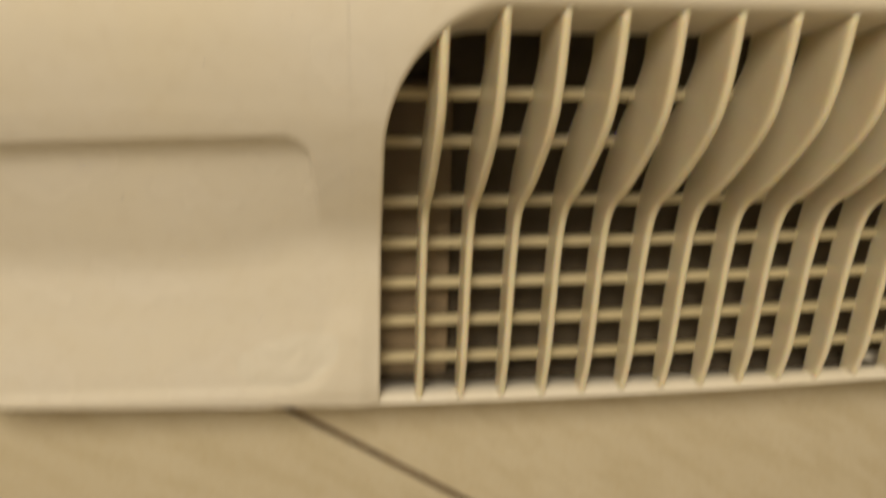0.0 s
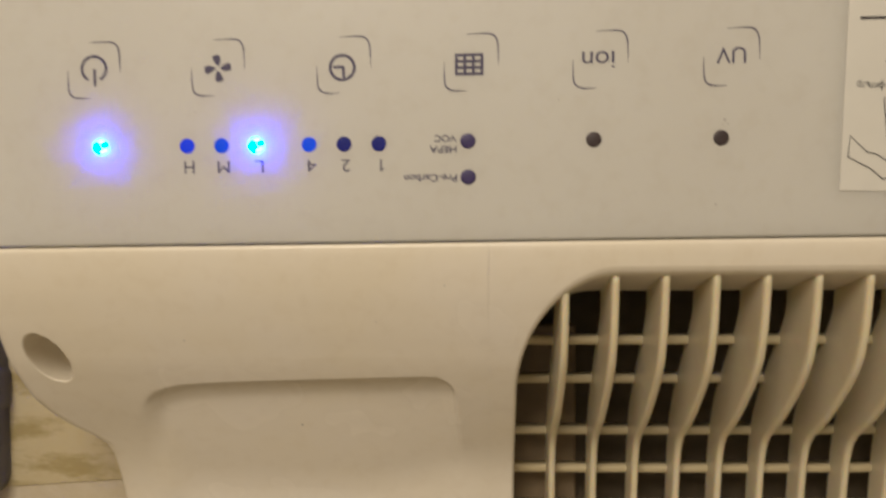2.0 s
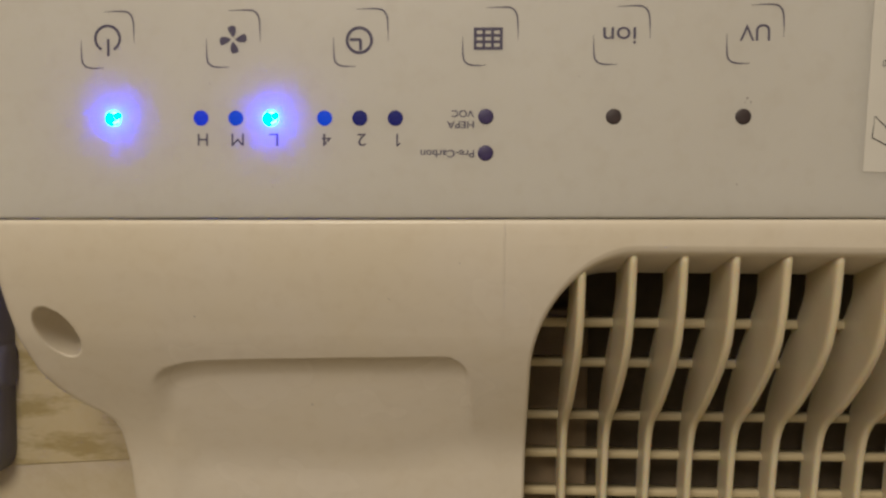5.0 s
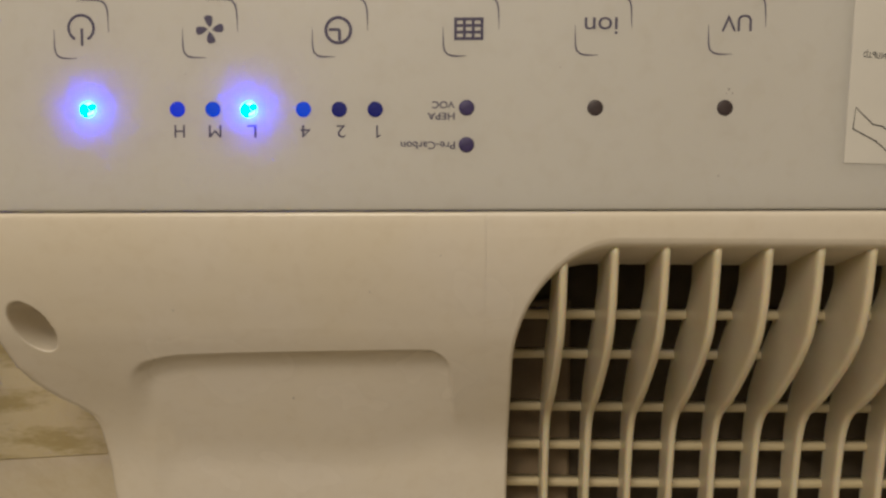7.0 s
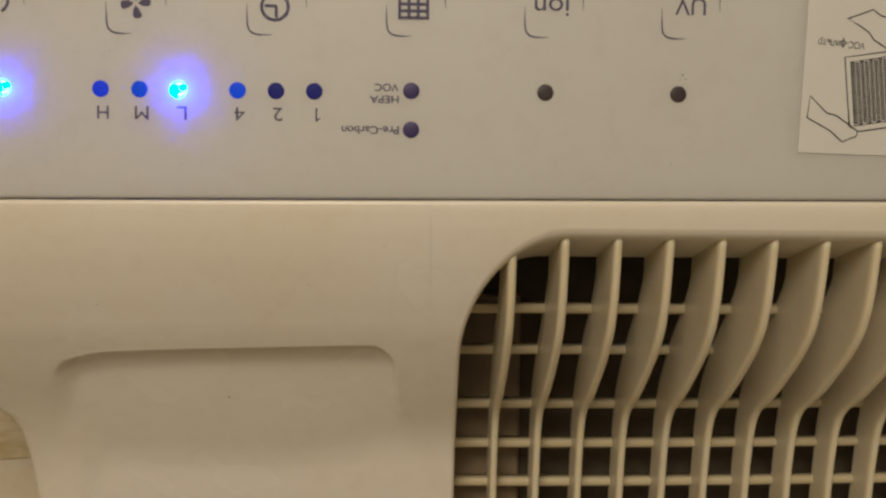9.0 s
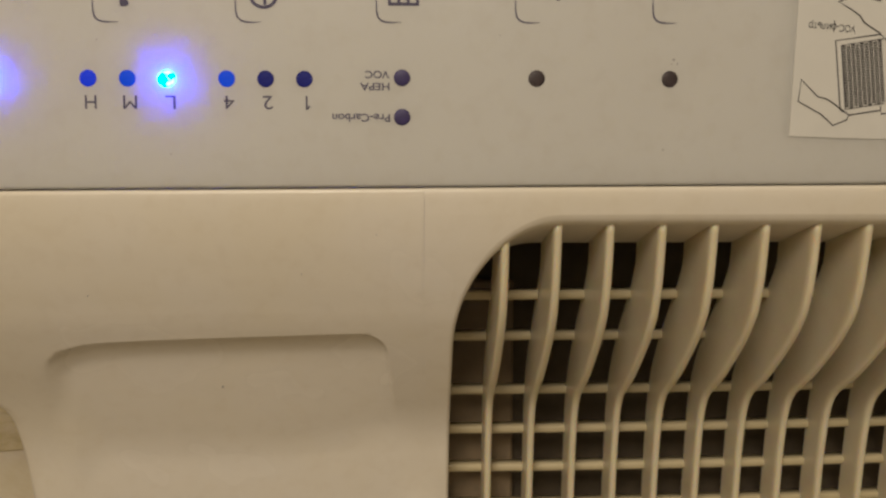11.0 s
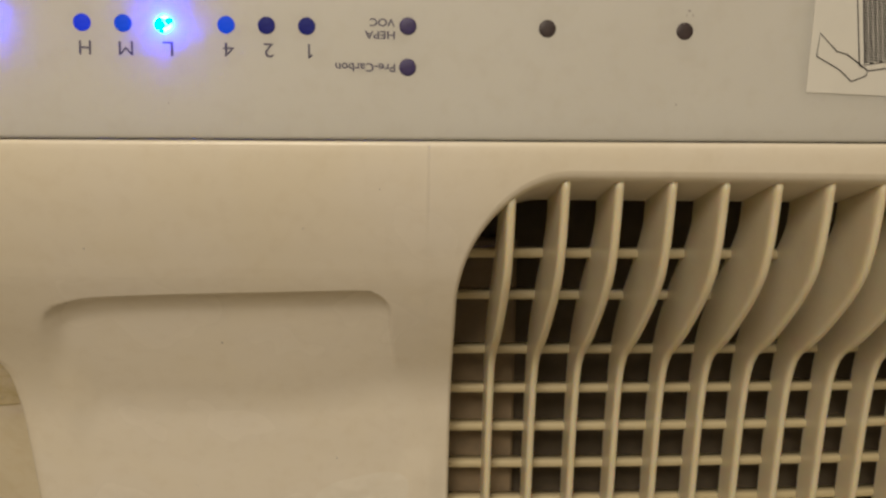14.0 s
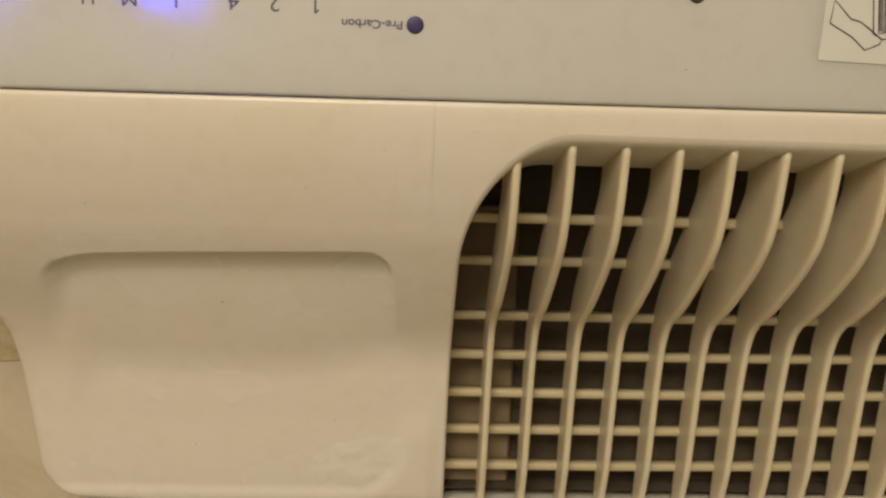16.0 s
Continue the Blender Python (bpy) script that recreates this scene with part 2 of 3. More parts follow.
# ---- the purifier ----
SEAM = lambda x: -0.0325 + 0.0065 * x
SLOPE_Y = [-0.150, -0.135, -0.1186, -0.112, -0.100, -0.088, -0.075, -0.062, -0.050, -0.040, -0.035, -0.030]
SLOPE_Z = [-0.0735, -0.0618, -0.0490, -0.0438, -0.0345, -0.0254, -0.0164, -0.0095, -0.0043, -0.0012, -0.0003, 0.0]
PAD_Y = [-0.195, -0.190, -0.183, -0.175, -0.15, -0.13, -0.1186, -0.10]
PAD_Z = [-0.0690, -0.0666, -0.0640, -0.0622, -0.0572, -0.0524, -0.0492, -0.0435]
L_Y = [-0.20, -0.186, -0.152, -0.129, -0.115, -0.1102, -0.106, -0.1018, -0.0955, -0.0888, -0.082, -0.0744, -0.053, -0.035, -0.0256, 0.0166, 0.0509, 0.2, 0.45]
L_X = [-0.0198, -0.02, -0.0208, -0.0212, -0.0216, -0.0231, -0.0274, -0.0335, -0.0392, -0.0428, -0.0439, -0.0452, -0.0457, -0.0446, -0.0432, -0.0478, -0.0531, -0.0705, -0.0705]
MID = 0.2640        # the grille's middle
BODY_MID = 0.195
SPLIT = 0.1266       # joint between the handle moulding and the grille frame


def left_edge(y):
    x = interp(y, L_Y, L_X)
    r = 0.016
    yb = bottom_edge(0.0) + r
    if y < yb:
        t = min(1.0, (yb - y) / r)
        x += r * (1 - math.sqrt(max(0.0, 1 - t * t)))
    return x


def right_edge(y):
    return 2 * BODY_MID - left_edge(y)


def bottom_edge(x):
    return -0.1922 + 0.16 * (x - 0.17) ** 2


def opening_left(y):
    top, rx, ry, x0 = -0.0400, 0.034, 0.045, 0.1351
    t = (y - (top - ry)) / ry
    if t <= 0:
        return x0
    return x0 + rx * (1 - math.sqrt(max(0.0, 1 - min(1.0, t) ** 2)))


def recess_in(x, y):
    """1 inside the grip recess, 0 outside: crisp lip above, soft flank on the outer side."""
    x0 = interp(y, [-0.13, -0.116, -0.092, -0.08], [-0.0080, -0.0060, -0.0010, 0.0000])
    x1 = interp(y, [-0.13, -0.116, -0.092, -0.08], [0.1185, 0.1163, 0.1146, 0.1140])
    yt = interp(x, [-0.004, 0.0, 0.003, 0.006, 0.010, 0.0153, 0.024, 0.040, 0.0615, 0.106], [-0.0985, -0.0925, -0.0893, -0.0870, -0.0851, -0.0837, -0.0826, -0.0818, -0.0811, -0.0798])
    rr = 0.0085
    d = min(x1 - x, yt - y)
    if x > x1 - rr and y > yt - rr:
        d = rr - math.hypot(x - (x1 - rr), y - (yt - rr))
    soft = 0.0003 if y > -0.1 else interp(y, [-0.128, -0.1], [0.004, 0.0003])
    drop = smoothstep(-soft, soft, d) * (0.6 + 0.4 * smoothstep(0.0, 0.007, d))      # crisp lip over a deep pocket
    return drop * smoothstep(-0.001, 0.009, x - x0)


def body_height(x, y):
    z = interp(y, SLOPE_Y, SLOPE_Z)
    # smoother reading of the section
    z = (z + interp(y - 0.003, SLOPE_Y, SLOPE_Z) + interp(y + 0.003, SLOPE_Y, SLOPE_Z)) / 3 if y < -0.036 else z
    pad = interp(y, PAD_Y, PAD_Z)
    if x < SPLIT:
        yc = -0.1282 + 0.0104 * smoothstep(0.068, 0.134, x) + 0.0030 * smoothstep(0.045, -0.02, x)
        zc = interp(yc, PAD_Y, PAD_Z)
        fl = -0.0250 + (zc + 0.0250) * (y + 0.0803) / (yc + 0.0803)
        if y < -0.078 and (fl < z or y < -0.1):
            z += recess_in(x, y) * (fl - z)
    if y < -0.100:
        k = 0.0022 + 0.0065 * smoothstep(0.012, -0.004, x) + 0.0025 * smoothstep(0.112, 0.121, x)
        h = max(k - abs(z - pad), 0.0) / k
        z = max(z, pad) + h * h * k / 4
    # the lower pad is dished, with a raised rim round its corner
    if x < 0.14 and y < -0.135:
        px, py, r = 0.1215, -0.1850, 0.022
        d = max(x - px, py - y)
        if x > px - r and y < py + r:
            d = math.hypot(x - (px - r), y - (py + r)) - r
        z += 0.0013 * smoothstep(-0.006, 0.0015, d) * smoothstep(-0.140, -0.160, y) * smoothstep(0.1350, 0.1280, x)
    # slight step along the joint with the grille frame
    if SPLIT - 0.0012 < x < SPLIT:
        z -= 0.00014 * smoothstep(0.0009, 0.0, SPLIT - x) * smoothstep(-0.075, -0.045, y)
    # rounded outer edges
    for d, r in ((x - left_edge(y), 0.0065), (right_edge(y) - x, 0.0065), (y - bottom_edge(x), 0.003 - 0.0018 * smoothstep(0.10, SPLIT, x)), (SEAM(x) - 0.00018 - y, 0.0015)):
        if d < r:
            d = max(0.0, d)
            z -= r - math.sqrt(max(0.0, r * r - (r - d) ** 2))
    return z + TOP


def hole_ring(e, n=56):
    """Points of the oval finger hole near the outer corner, grown by e."""
    a = radians(-63)
    out = []
    for i in range(n):
        t = 2 * math.pi * i / n
        p, q = 0.0102 * e * math.cos(t), 0.0069 * e * math.sin(t)
        out.append((-0.0280 + p * math.cos(a) - q * math.sin(a), -0.0721 + p * math.sin(a) + q * math.cos(a)))
    return out


def in_hole(x, y):
    a = radians(-63)
    u, v = x + 0.0280, y + 0.0721
    return math.hypot((u * math.cos(a) + v * math.sin(a)) / 0.0102, (v * math.cos(a) - u * math.sin(a)) / 0.0069)


def spaced(a, b, step):
    n = max(1, int(round(abs(b - a) / step)))
    return [a + (b - a) * i / n for i in range(n + 1)]


def sheet(rows):
    """Quads over rows of equally many points."""
    n = len(rows[0])
    vs = [p for r in rows for p in r]
    fs = [(i * n + j, i * n + j + 1, (i + 1) * n + j + 1, (i + 1) * n + j) for i in range(len(rows) - 1) for j in range(n - 1)]
    return vs, fs


def build_handle(parent):
    fine = []
    for lo, hi, st in ((0.0, 0.004, 0.0005), (0.004, 0.040, 0.0009), (0.040, 0.062, 0.0007), (0.062, 0.152, 0.0025), (0.152, 0.164, 0.0006), (0.164, 0.1680, 0.0010), (0.1680, 0.1695, 0.00025)):
        fine += spaced(lo, hi, st)[:-1]
    fine = np.array(fine + [0.1695]) / 0.1695
    ys = []
    for lo, hi, st in ((-0.0355, -0.060, 0.0014), (-0.060, -0.0790, 0.0005), (-0.0790, -0.0825, 0.0002), (-0.0825, -0.0850, 0.0005), (-0.0850, -0.100, 0.001), (-0.100, -0.116, 0.0014), (-0.116, -0.132, 0.0006), (-0.132, -0.176, 0.002), (-0.176, -0.1905, 0.0008)):
        ys += spaced(lo, hi, st)[:-1]
    rows = []
    for k in (0.0, 0.0002, 0.0005, 0.0009, 0.0014):
        rows.append([(x, SEAM(x) - 0.0004 - k) for x in (left_edge(-0.0355) + (SPLIT - 0.00001 - left_edge(-0.0355)) * fine)])
    for y in ys:
        a = left_edge(y)
        rows.append([(x, y) for x in a + (SPLIT - 0.00001 - a) * fine])
    for k in (0.0016, 0.0008, 0.0003, 0.0):
        row = []
        for x in (-0.003 + (SPLIT - 0.00001 + 0.003) * fine):
            y = bottom_edge(x) + k
            row.append((max(x, left_edge(y)), y))
        rows.append(row)
    pts = [[(x, y, body_height(x, y)) for x, y in r] for r in rows]
    # skirt on the outside edges and the joint
    pts = [[(r[0][0] + 0.002, r[0][1], r[0][2] - 0.022)] + r for r in pts]
    pts = [[(x, y + 0.0004, z - 0.004) for x, y, z in pts[0]]] + pts + [[(x, y + 0.002, 0.0012) for x, y, z in pts[-1]]]
    vs, fs = sheet(pts)
    keep = []
    for f in fs:
        cx, cy = sum(vs[i][0] for i in f) / 4, sum(vs[i][1] for i in f) / 4
        if in_hole(cx, cy) > 1.0:
            keep.append(f)
    fs = keep
    # rim and wall of the finger hole
    n = 56
    base = len(vs)
    rings = []
    for e, dz in ((1.10, 0.00002), (1.03, 0.00008), (0.985, -0.0001), (0.96, -0.0006), (0.955, -0.0020), (0.945, -0.008), (0.93, -0.018), (0.5, -0.022), (0.05, -0.022)):
        rings.append([(x, y, body_height(x, y) + dz) for x, y in hole_ring(e, n)])
    for r in rings:
        vs = vs + r
    for k in range(len(rings) - 1):
        for i in range(n):
            j = (i + 1) % n
            fs.append((base + k * n + i, base + k * n + j, base + (k + 1) * n + j, base + (k + 1) * n + i))
    return link("handle_moulding", mesh_from("handle_moulding", vs, fs, WHITE, True), parent,
                "smooth white plastic end with a grip recess and a finger hole")


def build_frame(parent):
    vs, fs = [], []

    def add(rows):
        v, f = sheet(rows)
        o = len(vs)
        vs.extend(v)
        fs.extend(tuple(o + i for i in q) for q in f)

    H = body_height
    # upper band
    top_y = -0.0400
    xs = [SPLIT + 0.00001] + spaced(0.13, 0.392, 0.002) + spaced(0.394, right_edge(-0.036), 0.0012)
    rows = []
    for s in (0, 0.04, 0.08, 0.14, 0.25, 0.4, 0.6, 0.8, 1.0):
        row = []
        for x in xs:
            y = SEAM(x) - 0.00018 + (top_y - SEAM(x) + 0.00018) * s
            row.append((x, y, H(x, y)))
        rows.append(row)
    rows = [[(x, y + 0.0003, z - 0.004) for x, y, z in rows[0]]] + rows
    add(rows)
    # strips on both sides of the opening
    ang = [math.pi / 2 * i / 26 for i in range(27)]
    ys = [top_y - 0.045 + 0.045 * math.cos(a) for a in ang] + spaced(-0.0850, -0.1903, 0.002)[1:]
    left, right = [], []
    for y in ys:
        b = opening_left(y)
        left.append([(x, y, H(x, y)) for x in [SPLIT + 0.00001 + (b - SPLIT - 0.00001) * i / 14 for i in range(15)]])
        b2, e = 2 * MID - b, right_edge(y)
        right.append([(x, y, H(x, y)) for x in [b2 + (e - b2) * i / 20 for i in range(21)]])
    add(left)
    add([r + [(r[-1][0], r[-1][1], r[-1][2] - 0.02)] for r in right])
    # lower lip below the slats
    xs = spaced(SPLIT + 0.00001, right_edge(-0.18) - 0.012, 0.004)
    rows = []
    for s in (0.0, 0.3, 0.6, 0.8, 0.92, 1.0):
        row = []
        for x in xs:
            yt = bottom_edge(x) + 0.0016
            y = yt + (bottom_edge(x) - yt) * s
            row.append((x, y, H(x, y)))
        rows.append(row)
    rows = [[(x, y + 0.001, z - 0.008) for x, y, z in rows[0]]] + rows + [[(x, y + 0.002, 0.0012) for x, y, z in rows[-1]]]
    add(rows)
    # rounded edge and inner wall of the opening
    loop = [(opening_left(y), y) for y in reversed(ys)] + [(x, top_y) for x in spaced(0.1715, 2 * MID - 0.1715, 0.003)] + [(2 * MID - opening_left(y), y) for y in ys]
    rings = [[], [], [], [], []]
    for i, (x, y) in enumerate(loop):
        a, b = loop[max(0, i - 1)], loop[min(len(loop) - 1, i + 1)]
        d = Vector((b[0] - a[0], b[1] - a[1]))
        d = d.normalized() if d.length > 1e-9 else Vector((1, 0))
        nx, ny = d.y, -d.x
        z = H(x, y)
        deep = TOP + interp(y, [-0.19, -0.11, -0.092, -0.068, -0.0400], [-0.079, -0.074, -0.064, -0.038, -0.029])
        up = max(0.0, -ny) ** 2          # wide soft lip along the top, crisp edge down the sides
        k = 0.35 + 0.65 * up
        for ring, (o, dz) in zip(rings, ((0, 0), (0.0014, -0.0006), (0.0026, -0.0018), (0.0036, -0.0042))):
            ring.append((x + nx * o * k, y + ny * o * k, z + dz * k))
        o = 0.0018 + 0.0087 * up
        rings[4].append((x + nx * o, y + ny * o, min(deep, z - 0.008)))
    add(rings)
    ob = link("grille_frame", mesh_from("grille_frame", vs, fs, WHITE, True), parent, "white plastic frame with a rounded grille opening")
    return ob


F_Y = [-0.0400, -0.0451, -0.0524, -0.0628, -0.073, -0.0823, -0.0913, -0.0991, -0.1041, -0.1078, -0.1102, -0.1135, -0.1178, -0.1229, -0.1341, -0.1449, -0.1592, -0.1716, -0.1811, -0.1882]
F_Z = [-0.0038, -0.0048, -0.0059, -0.0079, -0.0116, -0.0188, -0.0281, -0.0368, -0.0434, -0.0494, -0.0522, -0.0544, -0.0562, -0.0575, -0.0595, -0.0608, -0.0623, -0.0637, -0.0663, -0.0688]
B_Y = [-0.1882, -0.153, -0.12, -0.11, -0.1, -0.092, -0.082, -0.074, -0.066, -0.0585, -0.040]
B_Z = [-0.0765, -0.0738, -0.0696, -0.0672, -0.0626, -0.0574, -0.0498, -0.0425, -0.0355, -0.0302, -0.0275]
S0, PITCH = 0.13537, 0.016345


def slat_mesh(y_top, y_end):
    n = 40
    ys = [y_top + (y_end - y_top) * i / n for i in range(n + 1)]
    th = 0.0026      # thicker towards the back
    rows = []
    for y in ys:
        zf = TOP + (interp(y, F_Y[::-1], F_Z[::-1]) + interp(y - 0.0015, F_Y[::-1], F_Z[::-1]) + interp(y + 0.0015, F_Y[::-1], F_Z[::-1])) / 3
        zb = TOP + interp(y, B_Y, B_Z)
        prof = [(0.56, 0.0026), (0.52, 0.0014), (0.45, 0.0007), (0.32, 0.00025), (0.16, 0.00005)]
        rows.append([(-th * 0.62, y, zb)] + [(-th * k, y, zf - d) for k, d in prof] + [(0.0, y, zf)] + [(th * k, y, zf - d) for k, d in prof[::-1]] + [(th * 0.62, y, zb), (-th * 0.62, y, zb)])
    vs, fs = sheet(rows)
    m = len(rows[0])
    fs += [tuple(range(m - 1)), tuple(range(n * m + m - 2, n * m - 1, -1))]
    me = mesh_from("slat", vs, fs, SLAT, False)
    for k in range(n * (m - 1)):
        me.polygons[k].use_smooth = 0 < k % (m - 1) < m - 3
    return me


def build_grille(parent):
    last = int((2 * MID - 0.1355 - S0) / PITCH)
    for k in range(1, last + 1):
        x = S0 + k * PITCH
        xx = min(x, 2 * MID - x)
        if xx > 0.166:
            y = -0.0425
        else:
            y = -0.0405
            while opening_left(y) > xx - 0.0012:
                y -= 0.0002
        me = slat_mesh(y, bottom_edge(x) + 0.0010)
        link("slat", me, parent, at=(x, 0, 0))
    # crossbars behind the slats
    bars = [(-0.0690, -0.0350), (-0.0865, -0.0510), (-0.1106, -0.0656), (-0.1270, -0.0681), (-0.1433, -0.0703), (-0.1595, -0.0725), (-0.1756, -0.0744)]
    prof = [(-0.0020, -0.0055), (-0.0020, -0.0016), (-0.0016, -0.0008), (-0.0009, -0.0004), (0.0006, -0.0004), (0.0012, -0.0008), (0.0015, -0.0016), (0.0015, -0.0055), (-0.0020, -0.0055)]
    for y, z in bars:
        a = opening_left(y) - 0.001
        bow = 0.1 * max(0.0, (-0.06 - y) / 0.12)      # they bow with the lower edge
        rows = [[(x, y + bow * (x - 0.17) ** 2 + dy, TOP + z + dz) for dy, dz in prof] for x in spaced(a, 2 * MID - a, 0.006)]
        vs, fs = sheet(rows)
        link("crossbar", mesh_from("crossbar", vs, fs, GRID, True), parent)
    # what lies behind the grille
    # Added duct lining, coloured dark for the shade inside.
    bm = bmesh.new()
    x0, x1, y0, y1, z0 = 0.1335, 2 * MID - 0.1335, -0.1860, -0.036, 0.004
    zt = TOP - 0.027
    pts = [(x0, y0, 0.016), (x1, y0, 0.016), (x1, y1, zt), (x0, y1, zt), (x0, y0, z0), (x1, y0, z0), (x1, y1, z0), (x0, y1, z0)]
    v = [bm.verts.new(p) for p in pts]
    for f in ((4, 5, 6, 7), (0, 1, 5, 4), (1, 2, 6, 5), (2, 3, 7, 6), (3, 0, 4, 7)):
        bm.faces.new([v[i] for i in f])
    part("inner_duct", bm, INSIDE, parent, "duct behind the grille, its inner shade put in as dark colour")
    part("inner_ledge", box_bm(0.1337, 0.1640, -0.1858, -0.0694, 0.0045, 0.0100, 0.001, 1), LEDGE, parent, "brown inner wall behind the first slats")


def build_panel(parent):
    ys = [0.0, 0.0004, 0.0009, 0.002, 0.005] + spaced(0.01, 0.48, 0.01)
    us = [0, 0.0006, 0.0015, 0.003, 0.005, 0.008] + spaced(0.012, 0.40, 0.01)
    rows = []
    for s in ys:
        row = []
        for u in us:
            y = s + SEAM(0) + 0.0004
            a, b = left_edge(y), right_edge(y)
            x = a + (b - a) * min(1, u / 0.40)
            y = s + SEAM(x) + 0.00022
            z = TOP
            for d, r in ((x - a, 0.006), (b - x, 0.006), (s, 0.0006)):
                if d < r:
                    z -= r - math.sqrt(max(0.0, r * r - (r - d) ** 2))
            row.append((x, y, z))
        rows.append([(row[0][0] + 0.001, row[0][1], TOP - 0.03)] + row + [(row[-1][0] - 0.001, row[-1][1], TOP - 0.03)])
    rows = [[(x, y - 0.0001, min(z, TOP - 0.005)) for x, y, z in rows[0]]] + rows + [[(x, y, TOP - 0.03) for x, y, z in rows[-1]]]
    vs, fs = sheet(rows)
    panel = link("control_panel", mesh_from("control_panel", vs, fs, PANEL, True), parent, "matt white plastic control panel with printed touch buttons")
    return panel


D = 0.040        # button spacing
E = 0.01132      # lamp spacing


def bracket(panel, i):
    x, y = i * 0.04095, 0.0002 * i
    shapes = []
    w = [0.00012, 0.00022, 0.00036, 0.00046, 0.0005, 0.0005, 0.0005, 0.00044, 0.0003, 0.00012]
    a = [(-0.0103, 0.0250), (-0.0103, 0.0230), (-0.01025, 0.0210), (-0.0102, 0.0190), (-0.0098, 0.0174), (-0.0088, 0.0164), (-0.0075, 0.0160), (-0.0062, 0.0159), (-0.0048, 0.0159), (-0.0030, 0.0160)]
    b = [(0.0071, 0.0240), (0.00705, 0.0260), (0.0070, 0.0280), (0.0069, 0.0305), (0.0065, 0.0322), (0.0056, 0.0334), (0.0044, 0.0339), (0.0030, 0.0340), (0.0010, 0.0340), (-0.0030, 0.0338)]
    for p in (a, b):
        printed("button_bracket", [outline_path([(x + q[0], y + q[1]) for q in p], w)], INK, panel)


def ring(cx, cy, r, w, a0=0.0, a1=360.0, n=40):
    pts = [(cx + r * math.cos(radians(a0 + (a1 - a0) * i / n)), cy + r * math.sin(radians(a0 + (a1 - a0) * i / n))) for i in range(n + (a1 - a0 < 360))]
    return outline_path(pts, w, a1 - a0 >= 360)


def build_printing(panel):
    for i in range(6):
        bracket(panel, i)
    # power: a ring open at the bottom as read upside down, with a stroke
    cx, cy = -0.0016, 0.0254
    printed("power_icon", [ring(cx, cy, 0.0040, 0.00085, -60, 240), outline_path([(cx + 0.0002, cy - 0.0056), (cx + 0.0002, cy - 0.0001)], 0.00085)], INK, panel)
    # fan with four blades
    cx, cy = 0.0393, 0.0249
    blades = []
    for q in range(4):
        a = radians(97 + 90 * q)
        ux, uy, vx, vy = math.cos(a), math.sin(a), -math.sin(a), math.cos(a)
        prof = [(0.0006, -0.0002), (0.0020, -0.0011), (0.0036, -0.0013), (0.0043, -0.0008), (0.0044, 0.0004), (0.0040, 0.0013), (0.0030, 0.0012), (0.0016, 0.0006)]
        blades.append(([(cx + p * ux + s * vx, cy + p * uy + s * vy) for p, s in prof], [tuple(range(len(prof)))]))
    printed("fan_icon", blades, INK, panel)
    # timer
    cx, cy = 0.0798, 0.0245
    printed("timer_icon", [ring(cx, cy, 0.0039, 0.00095), outline_path([(cx - 0.0030, cy + 0.0002), (cx + 0.0003, cy + 0.0002), (cx + 0.0004, cy - 0.0001), (cx + 0.0004, cy - 0.0032)], 0.0009)], INK, panel)
    # filter grid
    x0, x1, y0, y1 = 0.1160, 0.1251, 0.0214, 0.0283
    bars = [rect(x0, y0 + i * (y1 - y0 - 0.0009) / 3, x1, y0 + i * (y1 - y0 - 0.0009) / 3 + 0.0009) for i in range(4)]
    printed("filter_icon", bars, INK, panel)
    printed("filter_icon", [rect(x0 + i * (x1 - x0 - 0.0009) / 3, y0, x0 + i * (x1 - x0 - 0.0009) / 3 + 0.0009, y1) for i in range(4)], INK, panel, PRINT_Z + 0.0001)
    lettering("ion_word", "ion", 0.1615, 0.0257, 0.0052, 0.0102, INK, panel)
    lettering("uv_word", "UV", 0.2030, 0.0264, 0.0050, 0.0092, INK, panel)
    for t, x, w in (("H", D - E, 0.0033), ("M", D, 0.0040), ("L", D + E + 0.0004, 0.0029), ("4", 2 * D - E, 0.0031), ("2", 2 * D, 0.0028)):
        lettering("lamp_letter", t, x + 0.0006, -0.0069, 0.0039, w, INK, panel)
    x = 2 * D + E + 0.0006
    printed("lamp_letter", [rect(x - 0.00025, -0.0089, x + 0.00025, -0.0049), outline_path([(x, -0.0087), (x + 0.0010, -0.0079)], 0.00045)], INK, panel)
    lettering("hepa_word", "HEPA", 0.1120, -0.0021, 0.0022, 0.0086, INK, panel, bold=0.012)
    lettering("voc_word", "VOC", 0.1127, 0.0014, 0.0022, 0.0071, INK, panel, bold=0.012)
    lettering("pre_carbon_word", "Pre-Carbon", 0.1079, -0.0112, 0.0024, 0.0170, INK, panel, bold=0.012)
    # specks of dirt
    for x, y, r in ((0.1984, -0.0205, 0.00030), (0.2011, 0.0062, 0.00045), (0.2022, 0.0050, 0.0003), (0.2004, 0.0049, 0.00025), (0.052, -0.022, 0.0002), (0.0315, 0.011, 0.0002), (0.149, 0.013, 0.0002)):
        printed("dirt_speck", [disc(x, y, r, 7)], INK_FADED, panel)


